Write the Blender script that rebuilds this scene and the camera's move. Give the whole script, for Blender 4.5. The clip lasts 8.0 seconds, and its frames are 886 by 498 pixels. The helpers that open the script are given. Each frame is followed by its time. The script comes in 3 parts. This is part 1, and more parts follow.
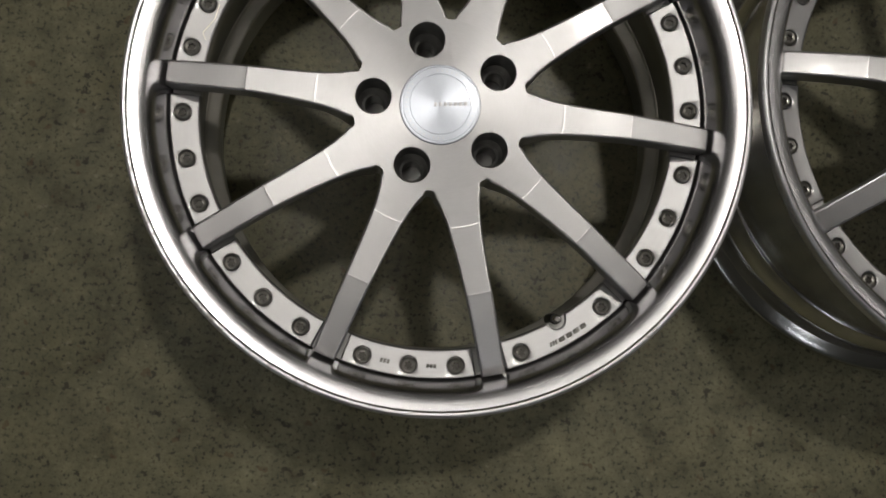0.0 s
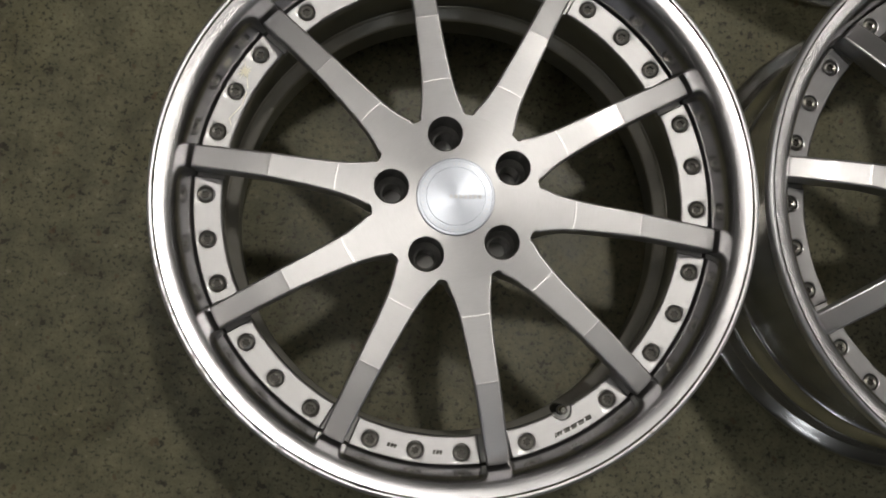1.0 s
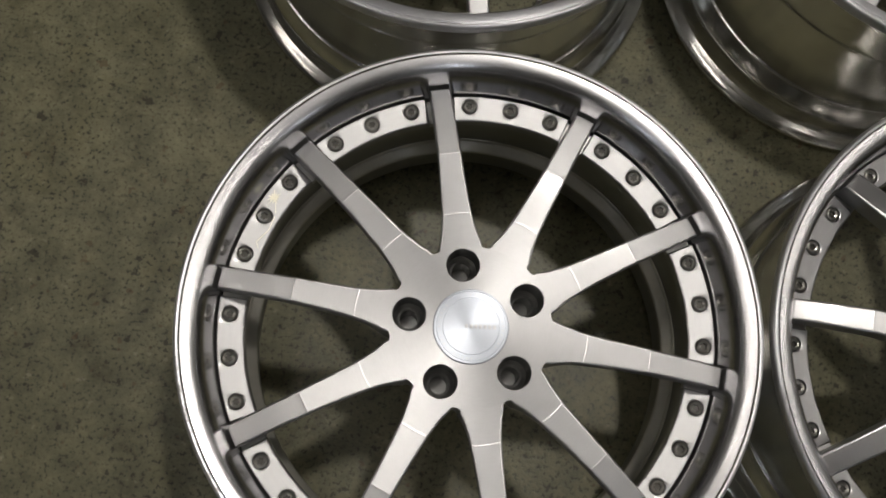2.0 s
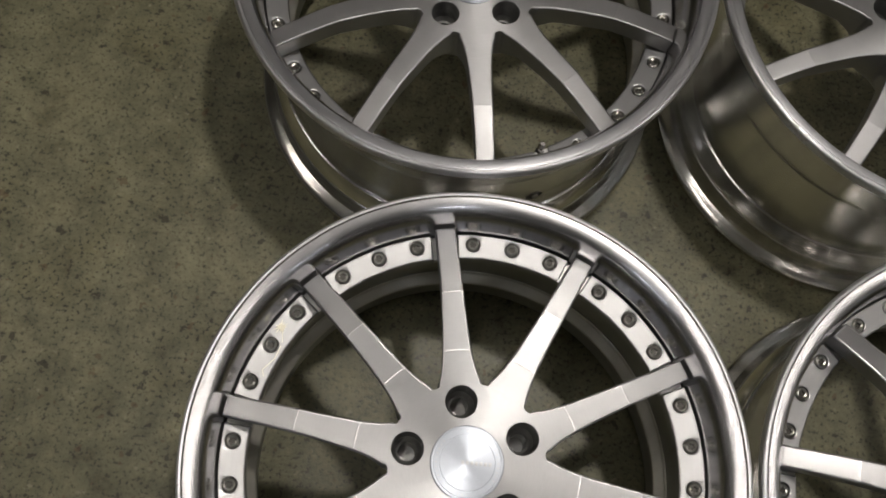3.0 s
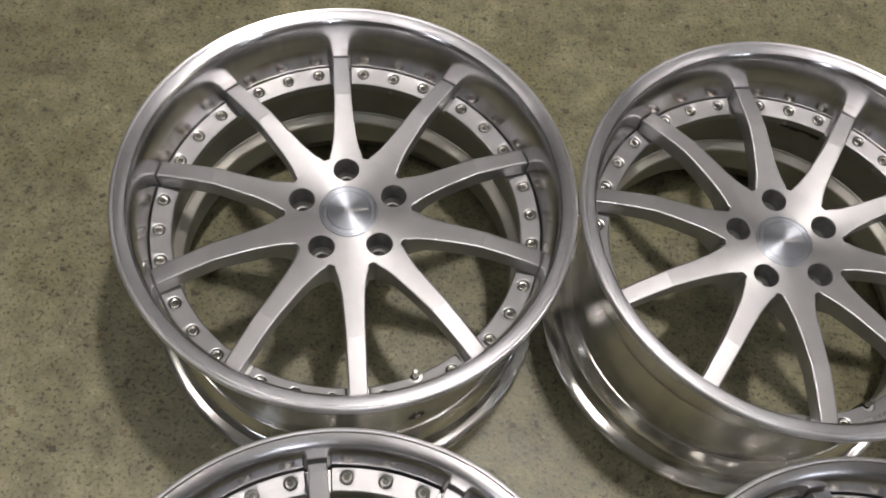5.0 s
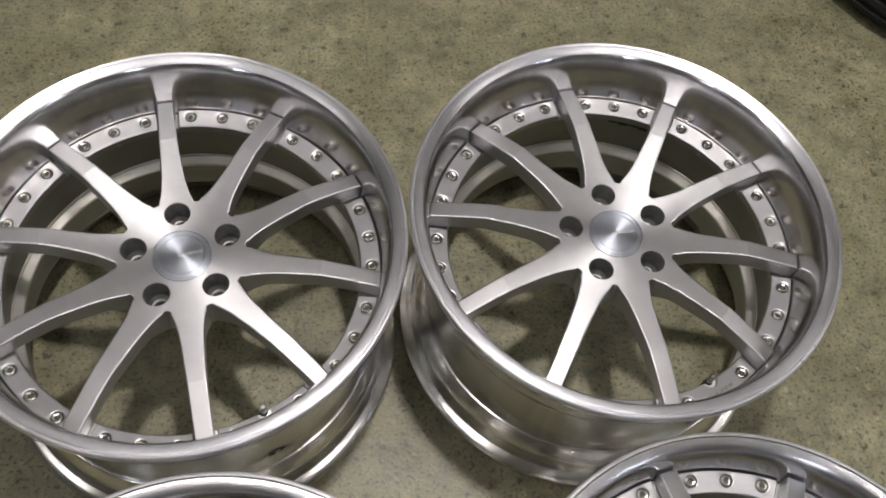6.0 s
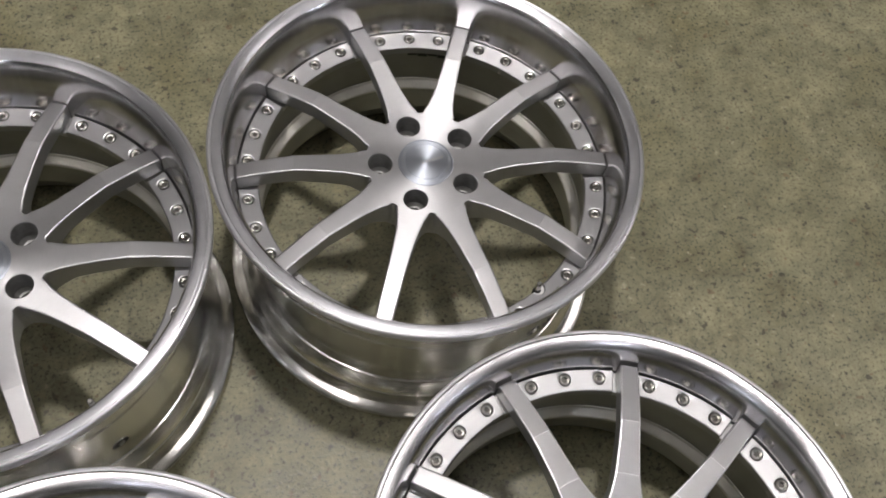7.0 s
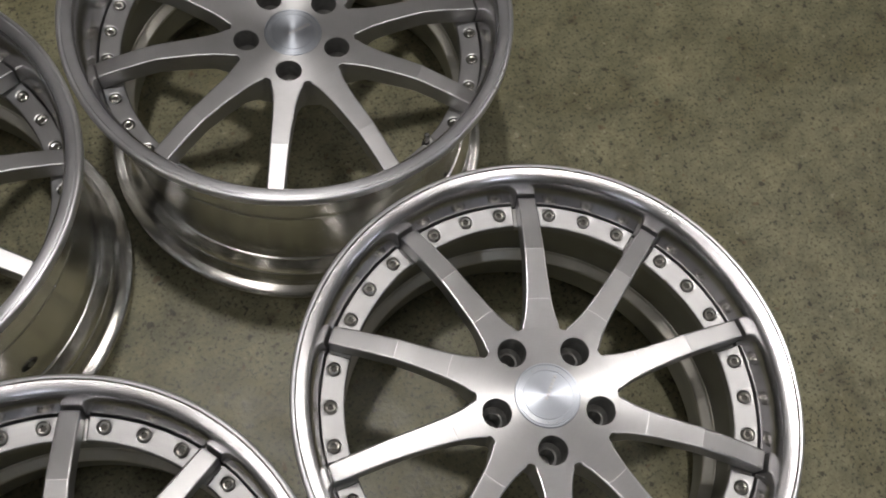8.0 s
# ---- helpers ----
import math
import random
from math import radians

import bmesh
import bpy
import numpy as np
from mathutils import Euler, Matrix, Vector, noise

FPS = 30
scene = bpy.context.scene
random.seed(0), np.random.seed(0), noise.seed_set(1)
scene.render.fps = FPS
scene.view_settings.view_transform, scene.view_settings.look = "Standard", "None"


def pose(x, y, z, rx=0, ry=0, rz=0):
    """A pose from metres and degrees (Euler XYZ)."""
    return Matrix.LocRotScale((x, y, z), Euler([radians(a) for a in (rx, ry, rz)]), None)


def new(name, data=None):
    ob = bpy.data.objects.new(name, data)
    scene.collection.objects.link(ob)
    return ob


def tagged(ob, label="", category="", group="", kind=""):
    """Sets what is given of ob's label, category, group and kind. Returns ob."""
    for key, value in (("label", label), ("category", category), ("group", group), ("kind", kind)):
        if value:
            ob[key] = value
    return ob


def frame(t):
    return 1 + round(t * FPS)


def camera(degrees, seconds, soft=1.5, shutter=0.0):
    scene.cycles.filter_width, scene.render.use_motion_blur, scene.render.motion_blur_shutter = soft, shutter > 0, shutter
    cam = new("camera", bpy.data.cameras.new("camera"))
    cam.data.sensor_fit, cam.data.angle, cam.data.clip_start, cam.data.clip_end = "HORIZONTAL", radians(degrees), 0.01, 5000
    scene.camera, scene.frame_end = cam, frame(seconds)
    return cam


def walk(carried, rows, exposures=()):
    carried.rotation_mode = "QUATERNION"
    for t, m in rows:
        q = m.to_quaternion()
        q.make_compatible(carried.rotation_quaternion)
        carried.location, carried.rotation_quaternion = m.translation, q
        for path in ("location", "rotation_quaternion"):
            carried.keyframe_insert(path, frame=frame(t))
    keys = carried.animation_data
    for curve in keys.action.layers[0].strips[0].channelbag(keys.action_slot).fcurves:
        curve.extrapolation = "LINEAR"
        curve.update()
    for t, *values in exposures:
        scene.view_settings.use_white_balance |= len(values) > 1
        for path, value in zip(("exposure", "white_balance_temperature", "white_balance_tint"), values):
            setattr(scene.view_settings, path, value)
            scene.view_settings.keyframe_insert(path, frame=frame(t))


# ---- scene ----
cam = camera(51.15, 8.0, soft=1.8)
ROWS = [
    (0, -0.0363, -0.1759, 1.0048, 4.06, -2.71, -0.74),
    (0.5, -0.0409, -0.1603, 1.0141, 5.24, -2.66, 0.14),
    (1, -0.0439, -0.1482, 1.0268, 7.3, -2.64, 1.39),
    (1.5, -0.0506, -0.1374, 1.0414, 10.13, -2.77, 2.75),
    (1.7, -0.0541, -0.1316, 1.0489, 11.29, -2.75, 3.07),
    (3, -0.065, -0.083, 1.1057, 18.01, -3.34, 5.65),
    (3.5, -0.059, -0.0624, 1.1257, 21.06, -3.3, 6.18),
    (4, -0.0489, -0.0405, 1.1461, 23.7, -3.59, 6.42),
    (4.2, -0.0424, -0.0324, 1.1533, 24.54, -3.72, 6.28),
    (5.5, 0.0739, -0.0073, 1.1818, 28.89, -5.26, -0.65),
    (6, 0.1281, -0.0155, 1.1904, 29.55, -5.25, -5.12),
    (6.5, 0.1827, -0.0319, 1.1885, 29.46, -5.39, -10.72),
    (7, 0.22, -0.0543, 1.1804, 28.57, -5.69, -17.39),
    (7.5, 0.2365, -0.0913, 1.162, 27.02, -5.59, -23.63),
    (8, 0.2302, -0.1287, 1.1431, 24.86, -5.61, -28.15),
]
walk(cam, [(t, pose(x, y, z, rx, ry, rz)) for t, x, y, z, rx, ry, rz in ROWS],
     exposures=[(0.0, -0.46, 6850, 9), (0.5, -0.42, 6850, 9), (1.5, -0.26, 6850, 9), (3.0, 0.16, 6900, 10), (3.5, 0.34, 6900, 10), (4.0, 0.92, 6850, 11), (4.2, 0.98, 6800, 12),
                (5.5, 1.22, 6700, 13), (6.0, 1.24, 6600, 13), (6.5, 1.24, 6550, 14), (7.0, 1.16, 6550, 13), (7.5, 0.94, 6600, 13), (8.0, 0.50, 6650, 11)])

# ---- world, lamps ----
world = bpy.data.worlds.new("world")
scene.world = world
world.use_nodes = True
world.node_tree.nodes["Background"].inputs[0].default_value = (0.9, 0.95, 1.0, 1)
world.node_tree.nodes["Background"].inputs[1].default_value = 0.012

CEIL, LAMP_Z, TUBE, DISC = 3.4, 3.3, 88.0, 275.0


# ---- materials ----
def mat(name):
    m = bpy.data.materials.new(name)
    m.use_nodes = True
    nt = m.node_tree
    return m, nt, nt.nodes["Principled BSDF"]


def noise_tex(nt, vec, scale, detail=4.0, rough=0.55):
    n = nt.nodes.new("ShaderNodeTexNoise")
    n.inputs["Scale"].default_value = scale
    n.inputs["Detail"].default_value = detail
    n.inputs["Roughness"].default_value = rough
    nt.links.new(vec, n.inputs["Vector"])
    return n.outputs["Fac"]


def ramp(nt, fac, stops):
    n = nt.nodes.new("ShaderNodeValToRGB")
    el = n.color_ramp.elements
    while len(el) < len(stops):
        el.new(0.5)
    for e, (p, c) in zip(el, stops):
        e.position = p
        e.color = (*c, 1) if len(c) == 3 else c
    nt.links.new(fac, n.inputs["Fac"])
    return n.outputs["Color"]


def mix(nt, fac, a, b, kind="MIX"):
    n = nt.nodes.new("ShaderNodeMix")
    n.data_type = "RGBA"
    n.blend_type = kind
    for sock, v in ((n.inputs[0], fac), (n.inputs[6], a), (n.inputs[7], b)):
        if isinstance(v, bpy.types.NodeSocket):
            nt.links.new(v, sock)
        elif isinstance(v, (int, float)):
            sock.default_value = v
        else:
            sock.default_value = (*v, 1)
    return n.outputs[2]


def math_node(nt, op, a, b):
    n = nt.nodes.new("ShaderNodeMath")
    n.operation = op
    for sock, v in zip(n.inputs, (a, b)):
        if isinstance(v, bpy.types.NodeSocket):
            nt.links.new(v, sock)
        else:
            sock.default_value = v
    return n.outputs[0]


def grey(v):
    return (v, v, v)


def bump(nt, bsdf, height, strength, dist):
    n = nt.nodes.new("ShaderNodeBump")
    n.inputs["Strength"].default_value = strength
    n.inputs["Distance"].default_value = dist
    nt.links.new(height, n.inputs["Height"])
    nt.links.new(n.outputs[0], bsdf.inputs["Normal"])


def turned_tangent(nt, bsdf):
    """Tangent across the lathe marks, from the mesh's own attribute: the shine spreads radially."""
    a = nt.nodes.new("ShaderNodeAttribute")
    a.attribute_name = "turned"
    v = nt.nodes.new("ShaderNodeVectorTransform")
    v.vector_type, v.convert_from, v.convert_to = "VECTOR", "OBJECT", "WORLD"
    nt.links.new(a.outputs["Vector"], v.inputs[0])
    nt.links.new(v.outputs[0], bsdf.inputs["Tangent"])


def polar(nt):
    """Object-space (radius, angle, z) as a vector for rings and streaks."""
    tc = nt.nodes.new("ShaderNodeTexCoord")
    s = nt.nodes.new("ShaderNodeSeparateXYZ")
    nt.links.new(tc.outputs["Object"], s.inputs[0])
    x2 = math_node(nt, "MULTIPLY", s.outputs[0], s.outputs[0])
    y2 = math_node(nt, "MULTIPLY", s.outputs[1], s.outputs[1])
    r = math_node(nt, "SQRT", math_node(nt, "ADD", x2, y2), 0.0)
    a = math_node(nt, "ARCTAN2", s.outputs[1], s.outputs[0])
    return tc.outputs["Object"], r, a, s.outputs[2]


def combine(nt, x, y, z):
    c = nt.nodes.new("ShaderNodeCombineXYZ")
    for sock, v in zip(c.inputs, (x, y, z)):
        if isinstance(v, bpy.types.NodeSocket):
            nt.links.new(v, sock)
        else:
            sock.default_value = v
    return c.outputs[0]


def brushed_silver(name, base=0.62, rough=0.34, aniso=0.55, ring=900.0, relief=0.006, dent=0.0, cool=0.0, coat=0.15, coat_rough=0.16):
    m, nt, b = mat(name)
    obj, r, a, z = polar(nt)
    v = combine(nt, math_node(nt, "MULTIPLY", r, ring), math_node(nt, "MULTIPLY", a, 6.0), 0.0)
    fine = noise_tex(nt, v, 1.0, 3.0, 0.6)
    blotch = noise_tex(nt, obj, 28.0, 4.0, 0.6)
    col = mix(nt, 0.5, ramp(nt, fine, [(0.3, (base * 0.925, base * 0.92, base * 0.95)), (0.7, (base * 1.04, base * 1.03, base * 1.07))]),
              ramp(nt, blotch, [(0.3, (base * 0.86, base * 0.86, base * 0.865)), (0.7, (base * 1.03, base * 1.03, base * 1.04))]))
    col = mix(nt, 1.0, col, (1 - cool, 1 - cool * 0.6, 1.0), "MULTIPLY")
    nt.links.new(col, b.inputs["Base Color"])
    b.inputs["Metallic"].default_value = 1.0
    ro = math_node(nt, "ADD", math_node(nt, "MULTIPLY", fine, 0.03), math_node(nt, "MULTIPLY", blotch, 0.05))
    nt.links.new(math_node(nt, "ADD", ro, rough - 0.04), b.inputs["Roughness"])
    b.inputs["Anisotropic"].default_value = aniso
    b.inputs["Coat Weight"].default_value = coat
    b.inputs["Coat Roughness"].default_value = coat_rough
    turned_tangent(nt, b)
    height = fine
    if dent:
        height = math_node(nt, "ADD", math_node(nt, "MULTIPLY", fine, 0.3), math_node(nt, "MULTIPLY", noise_tex(nt, obj, 75.0, 2.0, 0.5), 4.0))
        relief = dent
    bump(nt, b, height, relief, 0.0004)
    return m


def polished(name, base=0.78, rough=0.14, tint=(0.99, 0.975, 1.0), stain=0.0, wear=None, grime=0.0, cloudy=0.05, aniso=0.7):
    m, nt, b = mat(name)
    obj, r, a, z = polar(nt)
    v = combine(nt, math_node(nt, "MULTIPLY", r, 700.0), math_node(nt, "MULTIPLY", a, 3.0), math_node(nt, "MULTIPLY", z, 500.0))
    fine = noise_tex(nt, v, 1.0, 2.0, 0.6)
    cloud = noise_tex(nt, obj, 16.0, 5.0, 0.65)
    c0 = [base * t for t in tint]
    col = ramp(nt, cloud, [(0.3, [c * (0.9 - stain) for c in c0]), (0.6, c0)])
    rgh = math_node(nt, "ADD", math_node(nt, "MULTIPLY", fine, 0.03), math_node(nt, "MULTIPLY", cloud, cloudy))
    rgh = math_node(nt, "ADD", rgh, rough - 0.015 - cloudy / 2)
    height = math_node(nt, "MULTIPLY", fine, 0.02)
    if grime:
        streak = noise_tex(nt, combine(nt, math_node(nt, "MULTIPLY", a, 5.0), math_node(nt, "MULTIPLY", z, 9.0), 0.0), 1.0, 2.0, 0.5)
        soil = math_node(nt, "MULTIPLY", ramp(nt, streak, [(0.40, grey(0)), (0.70, grey(0.8))]), math_node(nt, "LESS_THAN", r, 0.2330))
        col = mix(nt, math_node(nt, "MULTIPLY", soil, grime), col, (0.34, 0.29, 0.20))
        comb = noise_tex(nt, combine(nt, math_node(nt, "MULTIPLY", a, 30.0), math_node(nt, "MULTIPLY", z, 6.0), 0.0), 1.0, 3.0, 0.6)
        col = mix(nt, 1.0, col, ramp(nt, comb, [(0.36, grey(0.90)), (0.62, grey(1.0))]), "MULTIPLY")
    if wear:
        chip = noise_tex(nt, obj, 150.0, 3.0, 0.65)
        mask = None
        for at, half in wear:
            n = nt.nodes.new("ShaderNodeMath")
            n.operation = "COMPARE"
            nt.links.new(a, n.inputs[0])
            n.inputs[1].default_value, n.inputs[2].default_value = radians(at), radians(half)
            mask = n.outputs[0] if mask is None else math_node(nt, "MAXIMUM", mask, n.outputs[0])
        mask = math_node(nt, "MULTIPLY", mask, math_node(nt, "GREATER_THAN", r, 0.2546))
        mask = math_node(nt, "MULTIPLY", mask, ramp(nt, chip, [(0.48, grey(0)), (0.60, grey(0.7))]))
        col = mix(nt, mask, col, (0.50, 0.48, 0.45))
        rgh = math_node(nt, "ADD", rgh, math_node(nt, "MULTIPLY", mask, 0.3))
        height = math_node(nt, "SUBTRACT", height, mask)
    nt.links.new(col, b.inputs["Base Color"])
    nt.links.new(rgh, b.inputs["Roughness"])
    b.inputs["Metallic"].default_value = 1.0
    b.inputs["Anisotropic"].default_value = aniso
    turned_tangent(nt, b)
    bump(nt, b, height, 0.2, 0.0006)
    return m


def simple(name, col, rough, metal=0.0, var=0.12, scale=60.0):
    m, nt, b = mat(name)
    tc = nt.nodes.new("ShaderNodeTexCoord")
    n = noise_tex(nt, tc.outputs["Object"], scale, 5.0, 0.6)
    nt.links.new(ramp(nt, n, [(0.3, [c * (1 - var) for c in col]), (0.7, [min(1, c * (1 + var)) for c in col])]), b.inputs["Base Color"])
    b.inputs["Metallic"].default_value = metal
    nt.links.new(math_node(nt, "ADD", math_node(nt, "MULTIPLY", n, 0.15), rough - 0.075), b.inputs["Roughness"])
    return m


def concrete():
    m, nt, b = mat("floor_concrete")
    tc = nt.nodes.new("ShaderNodeTexCoord")
    obj = tc.outputs["Object"]
    big = noise_tex(nt, obj, 1.7, 5.0, 0.6)
    patch = noise_tex(nt, obj, 8.0, 5.0, 0.65)
    mid = noise_tex(nt, obj, 33.0, 5.0, 0.7)
    grain = noise_tex(nt, obj, 190.0, 4.0, 0.7)
    fleck = noise_tex(nt, obj, 190.0, 2.5, 0.6)
    pit = noise_tex(nt, obj, 66.0, 3.0, 0.55)
    worn = noise_tex(nt, obj, 19.0, 6.0, 0.68)
    c = ramp(nt, big, [(0.36, (0.288, 0.276, 0.163)), (0.64, (0.392, 0.372, 0.231))])
    c = mix(nt, 1.0, c, ramp(nt, patch, [(0.33, (0.69, 0.665, 0.59)), (0.5, grey(0.83)), (0.68, (1.02, 0.99, 0.965))]), "MULTIPLY")
    c = mix(nt, 1.0, c, ramp(nt, mid, [(0.30, grey(0.58)), (0.5, grey(0.84)), (0.72, grey(1.0))]), "MULTIPLY")
    c = mix(nt, 1.0, c, ramp(nt, grain, [(0.28, grey(0.54)), (0.5, grey(0.87)), (0.75, grey(1.0))]), "MULTIPLY")
    c = mix(nt, 1.0, c, ramp(nt, worn, [(0.32, (0.56, 0.54, 0.50)), (0.45, grey(0.86)), (0.58, grey(1.02)), (0.72, (1.22, 1.20, 1.20))]), "MULTIPLY")
    dark = ramp(nt, fleck, [(0.36, grey(1)), (0.43, grey(0))])
    dark = math_node(nt, "MULTIPLY", dark, ramp(nt, patch, [(0.38, grey(0.88)), (0.62, grey(0.36))]))
    c = mix(nt, dark, c, (0.036, 0.033, 0.021))
    deep = ramp(nt, pit, [(0.325, grey(1)), (0.360, grey(0))])
    c = mix(nt, math_node(nt, "MULTIPLY", deep, 0.72), c, (0.032, 0.029, 0.019))
    rust = ramp(nt, noise_tex(nt, obj, 57.0, 2.0, 0.5), [(0.285, grey(1)), (0.325, grey(0))])
    c = mix(nt, math_node(nt, "MULTIPLY", rust, 0.6), c, (0.13, 0.075, 0.036))
    light = ramp(nt, pit, [(0.66, grey(0)), (0.76, grey(1))])
    c = mix(nt, math_node(nt, "MULTIPLY", light, 0.55), c, (0.42, 0.39, 0.28))
    nt.links.new(c, b.inputs["Base Color"])
    nt.links.new(ramp(nt, mid, [(0.3, grey(0.36)), (0.7, grey(0.52))]), b.inputs["Roughness"])
    b.inputs["Specular IOR Level"].default_value = 0.5
    bump(nt, b, math_node(nt, "ADD", math_node(nt, "MULTIPLY", fleck, 0.6), math_node(nt, "MULTIPLY", pit, 0.6)), 0.3, 0.002)
    return m


M_FLOOR = concrete()
M_SPOKE = brushed_silver("brushed_silver_face", 0.44, 0.405, 0.91, coat=0.3, coat_rough=0.10)
M_SPOKE_DEEP = brushed_silver("brushed_satin_face", 0.49, 0.47, 0.74)
# paler silver that paints the highlight lines onto spoke bevels and ridges
M_EDGE = brushed_silver("highlight_edge", 0.64, 0.34, 0.0)
M_FLANK = simple("silver_painted_flank", (0.52, 0.52, 0.52), 0.40, 0.9, 0.08, 40)
M_PAD = brushed_silver("silver_flange", 0.37, 0.40, 0.2, 500.0, dent=0.006, coat=0.6, coat_rough=0.07)
M_CAP = brushed_silver("spun_cap", 0.52, 0.38, 0.75, 1500.0, 0.001, cool=0.15, coat=0.7, coat_rough=0.05)
M_LIP = polished("polished_lip", 0.88, 0.16, stain=0.05, grime=0.45, cloudy=0.03, aniso=0.92)
M_LIP_DEEP = polished("satin_deep_lip", 0.88, 0.17, stain=0.06, grime=0.85, cloudy=0.03, aniso=0.93)
M_FLANGE = polished("satin_flange", 0.86, 0.24, (0.97, 0.965, 1.0), stain=0.04, aniso=0.85)
M_FLANGE_DEEP = polished("dull_flange", 0.74, 0.37, (0.95, 0.95, 1.0), stain=0.06, aniso=0.8)
M_RIM = polished("satin_rim", 0.82, 0.36, (0.97, 0.965, 1.0), stain=0.05, aniso=0.7)
M_RIM_KERBED = polished("kerbed_rim", 0.84, 0.37, (0.97, 0.965, 1.0), stain=0.05, aniso=0.7, wear=[(172, 10), (-172, 12), (-150, 7), (-78, 2)])
M_RIM_CHIPPED = polished("chipped_rim", 0.80, 0.37, (0.96, 0.96, 1.0), stain=0.05, aniso=0.7, wear=[(-73, 4), (-160, 3)])
M_BARREL = polished("polished_barrel", 0.84, 0.19, (1.0, 0.985, 0.95), 0.06, cloudy=0.05, aniso=0.6)
M_INNER = simple("satin_inner_barrel", (0.66, 0.64, 0.58), 0.36, 0.75, 0.14, 18)
# shade under the flange and below the ledge, painted in as darker metal
M_BAND = simple("shaded_inner_band", (0.27, 0.27, 0.24), 0.4, 0.7, 0.12, 18)
M_BOLT_DEEP = simple("bright_bolt_steel", (0.46, 0.45, 0.42), 0.24, 1.0, 0.10, 220)
M_BOLT = simple("bolt_steel", (0.42, 0.41, 0.38), 0.30, 1.0, 0.10, 220)
M_HOLE = simple("bolt_hole_casting", (0.28, 0.28, 0.275), 0.42, 0.8, 0.2, 120)
M_DARK = simple("dark_recess", (0.03, 0.03, 0.028), 0.6, 0.2, 0.2, 90)
# near-black in the bolt counterbores, the sockets and the shallow lips' groove
M_SEAT = simple("dark_seat_groove", (0.07, 0.066, 0.058), 0.5, 0.4, 0.2, 90)
M_BRAND = simple("engraved_mark", (0.20, 0.20, 0.19), 0.4, 0.8, 0.1, 90)
M_MARK = simple("cast_mark_paint", (0.46, 0.46, 0.47), 0.45, 0.9, 0.1, 90)
M_RUBBER = simple("tyre_rubber", (0.008, 0.008, 0.008), 0.85, 0.0, 0.25, 70)
M_CHROME = simple("chromed_brass", (0.60, 0.59, 0.57), 0.22, 1.0, 0.06, 200)
M_WALL = simple("painted_wall", (0.24, 0.24, 0.235), 0.7, 0.0, 0.05, 3)
M_CEIL = simple("ceiling_sheet", (0.33, 0.33, 0.34), 0.7, 0.0, 0.05, 3)
M_WEIGHT = simple("black_weight", (0.02, 0.02, 0.02), 0.5, 0.1, 0.2, 90)


def glow(name, col, strength):
    m, nt, b = mat(name)
    b.inputs["Base Color"].default_value = (*col, 1)
    b.inputs["Emission Color"].default_value = (*col, 1)
    b.inputs["Emission Strength"].default_value = strength
    return m


M_DISC = glow("frosted_disc", (1.0, 0.97, 0.935), DISC)
M_TUBE_OLD = glow("aged_tube", (1.0, 0.97, 0.935), TUBE * 0.21)
M_TUBE_FAR = glow("worn_tube", (1.0, 0.97, 0.935), TUBE * 0.075)
M_TUBE_COOL = glow("daylight_tube", (0.84, 0.90, 1.0), TUBE * 0.175)


# ---- mesh helpers ----
def finish(bm, name, material, sharp=38.0, turned=True):
    me = bpy.data.meshes.new(name)
    bm.normal_update()
    bm.to_mesh(me)
    bm.free()
    for p in me.polygons:
        p.use_smooth = True
    me.set_sharp_from_angle(angle=radians(sharp))
    for mm in (material if isinstance(material, (list, tuple)) else [material]):
        me.materials.append(mm)
    if turned:
        at = me.attributes.new("turned", "FLOAT_VECTOR", "POINT")
        co = np.zeros(len(me.vertices) * 3, dtype=np.float32)
        me.vertices.foreach_get("co", co)
        co = co.reshape(-1, 3)
        no = np.zeros_like(co).ravel()
        me.vertices.foreach_get("normal", no)
        circ = np.zeros_like(co)
        circ[:, 0], circ[:, 1] = -co[:, 1], co[:, 0]
        circ /= np.maximum(np.linalg.norm(circ, axis=1, keepdims=True), 1e-6)
        tv = np.cross(circ, no.reshape(-1, 3)).astype(np.float32)
        tv /= np.maximum(np.linalg.norm(tv, axis=1, keepdims=True), 1e-6)
        at.data.foreach_set("vector", tv.ravel())
    return me


def part(name, me, parent, m=None, label=""):
    ob = new(name, me)
    ob.parent = parent
    if m is not None:
        ob.matrix_basis = m
    if label:
        tagged(ob, label)
    return ob


def revolve(bm, profile, n=128, closed=True, mat_of=None):
    """A turned solid from (radius, z) pairs."""
    rings = []
    for r, z in profile:
        rings.append([bm.verts.new((r * math.cos(2 * math.pi * k / n), r * math.sin(2 * math.pi * k / n), z)) for k in range(n)])
    cnt = len(rings)
    for i in range(cnt if closed else cnt - 1):
        a, b = rings[i], rings[(i + 1) % cnt]
        for k in range(n):
            f = bm.faces.new((a[k], a[(k + 1) % n], b[(k + 1) % n], b[k]))
            if mat_of:
                f.material_index = mat_of(i)
    return rings


def smooth_line(pts, steps=4):
    """Catmull-Rom through (r, z) points."""
    out = []
    for i in range(len(pts) - 1):
        p0 = pts[max(i - 1, 0)]
        p1, p2 = pts[i], pts[i + 1]
        p3 = pts[min(i + 2, len(pts) - 1)]
        for k in range(steps):
            t = k / steps
            out.append(tuple(0.5 * (2 * b + (c - a) * t + (2 * a - 5 * b + 4 * c - d) * t * t + (3 * b - a - 3 * c + d) * t ** 3)
                             for a, b, c, d in zip(p0, p1, p2, p3)))
    out.append(pts[-1])
    return out


def lerp_table(table, x):
    return float(np.interp(x, [a for a, b in table], [b for a, b in table]))


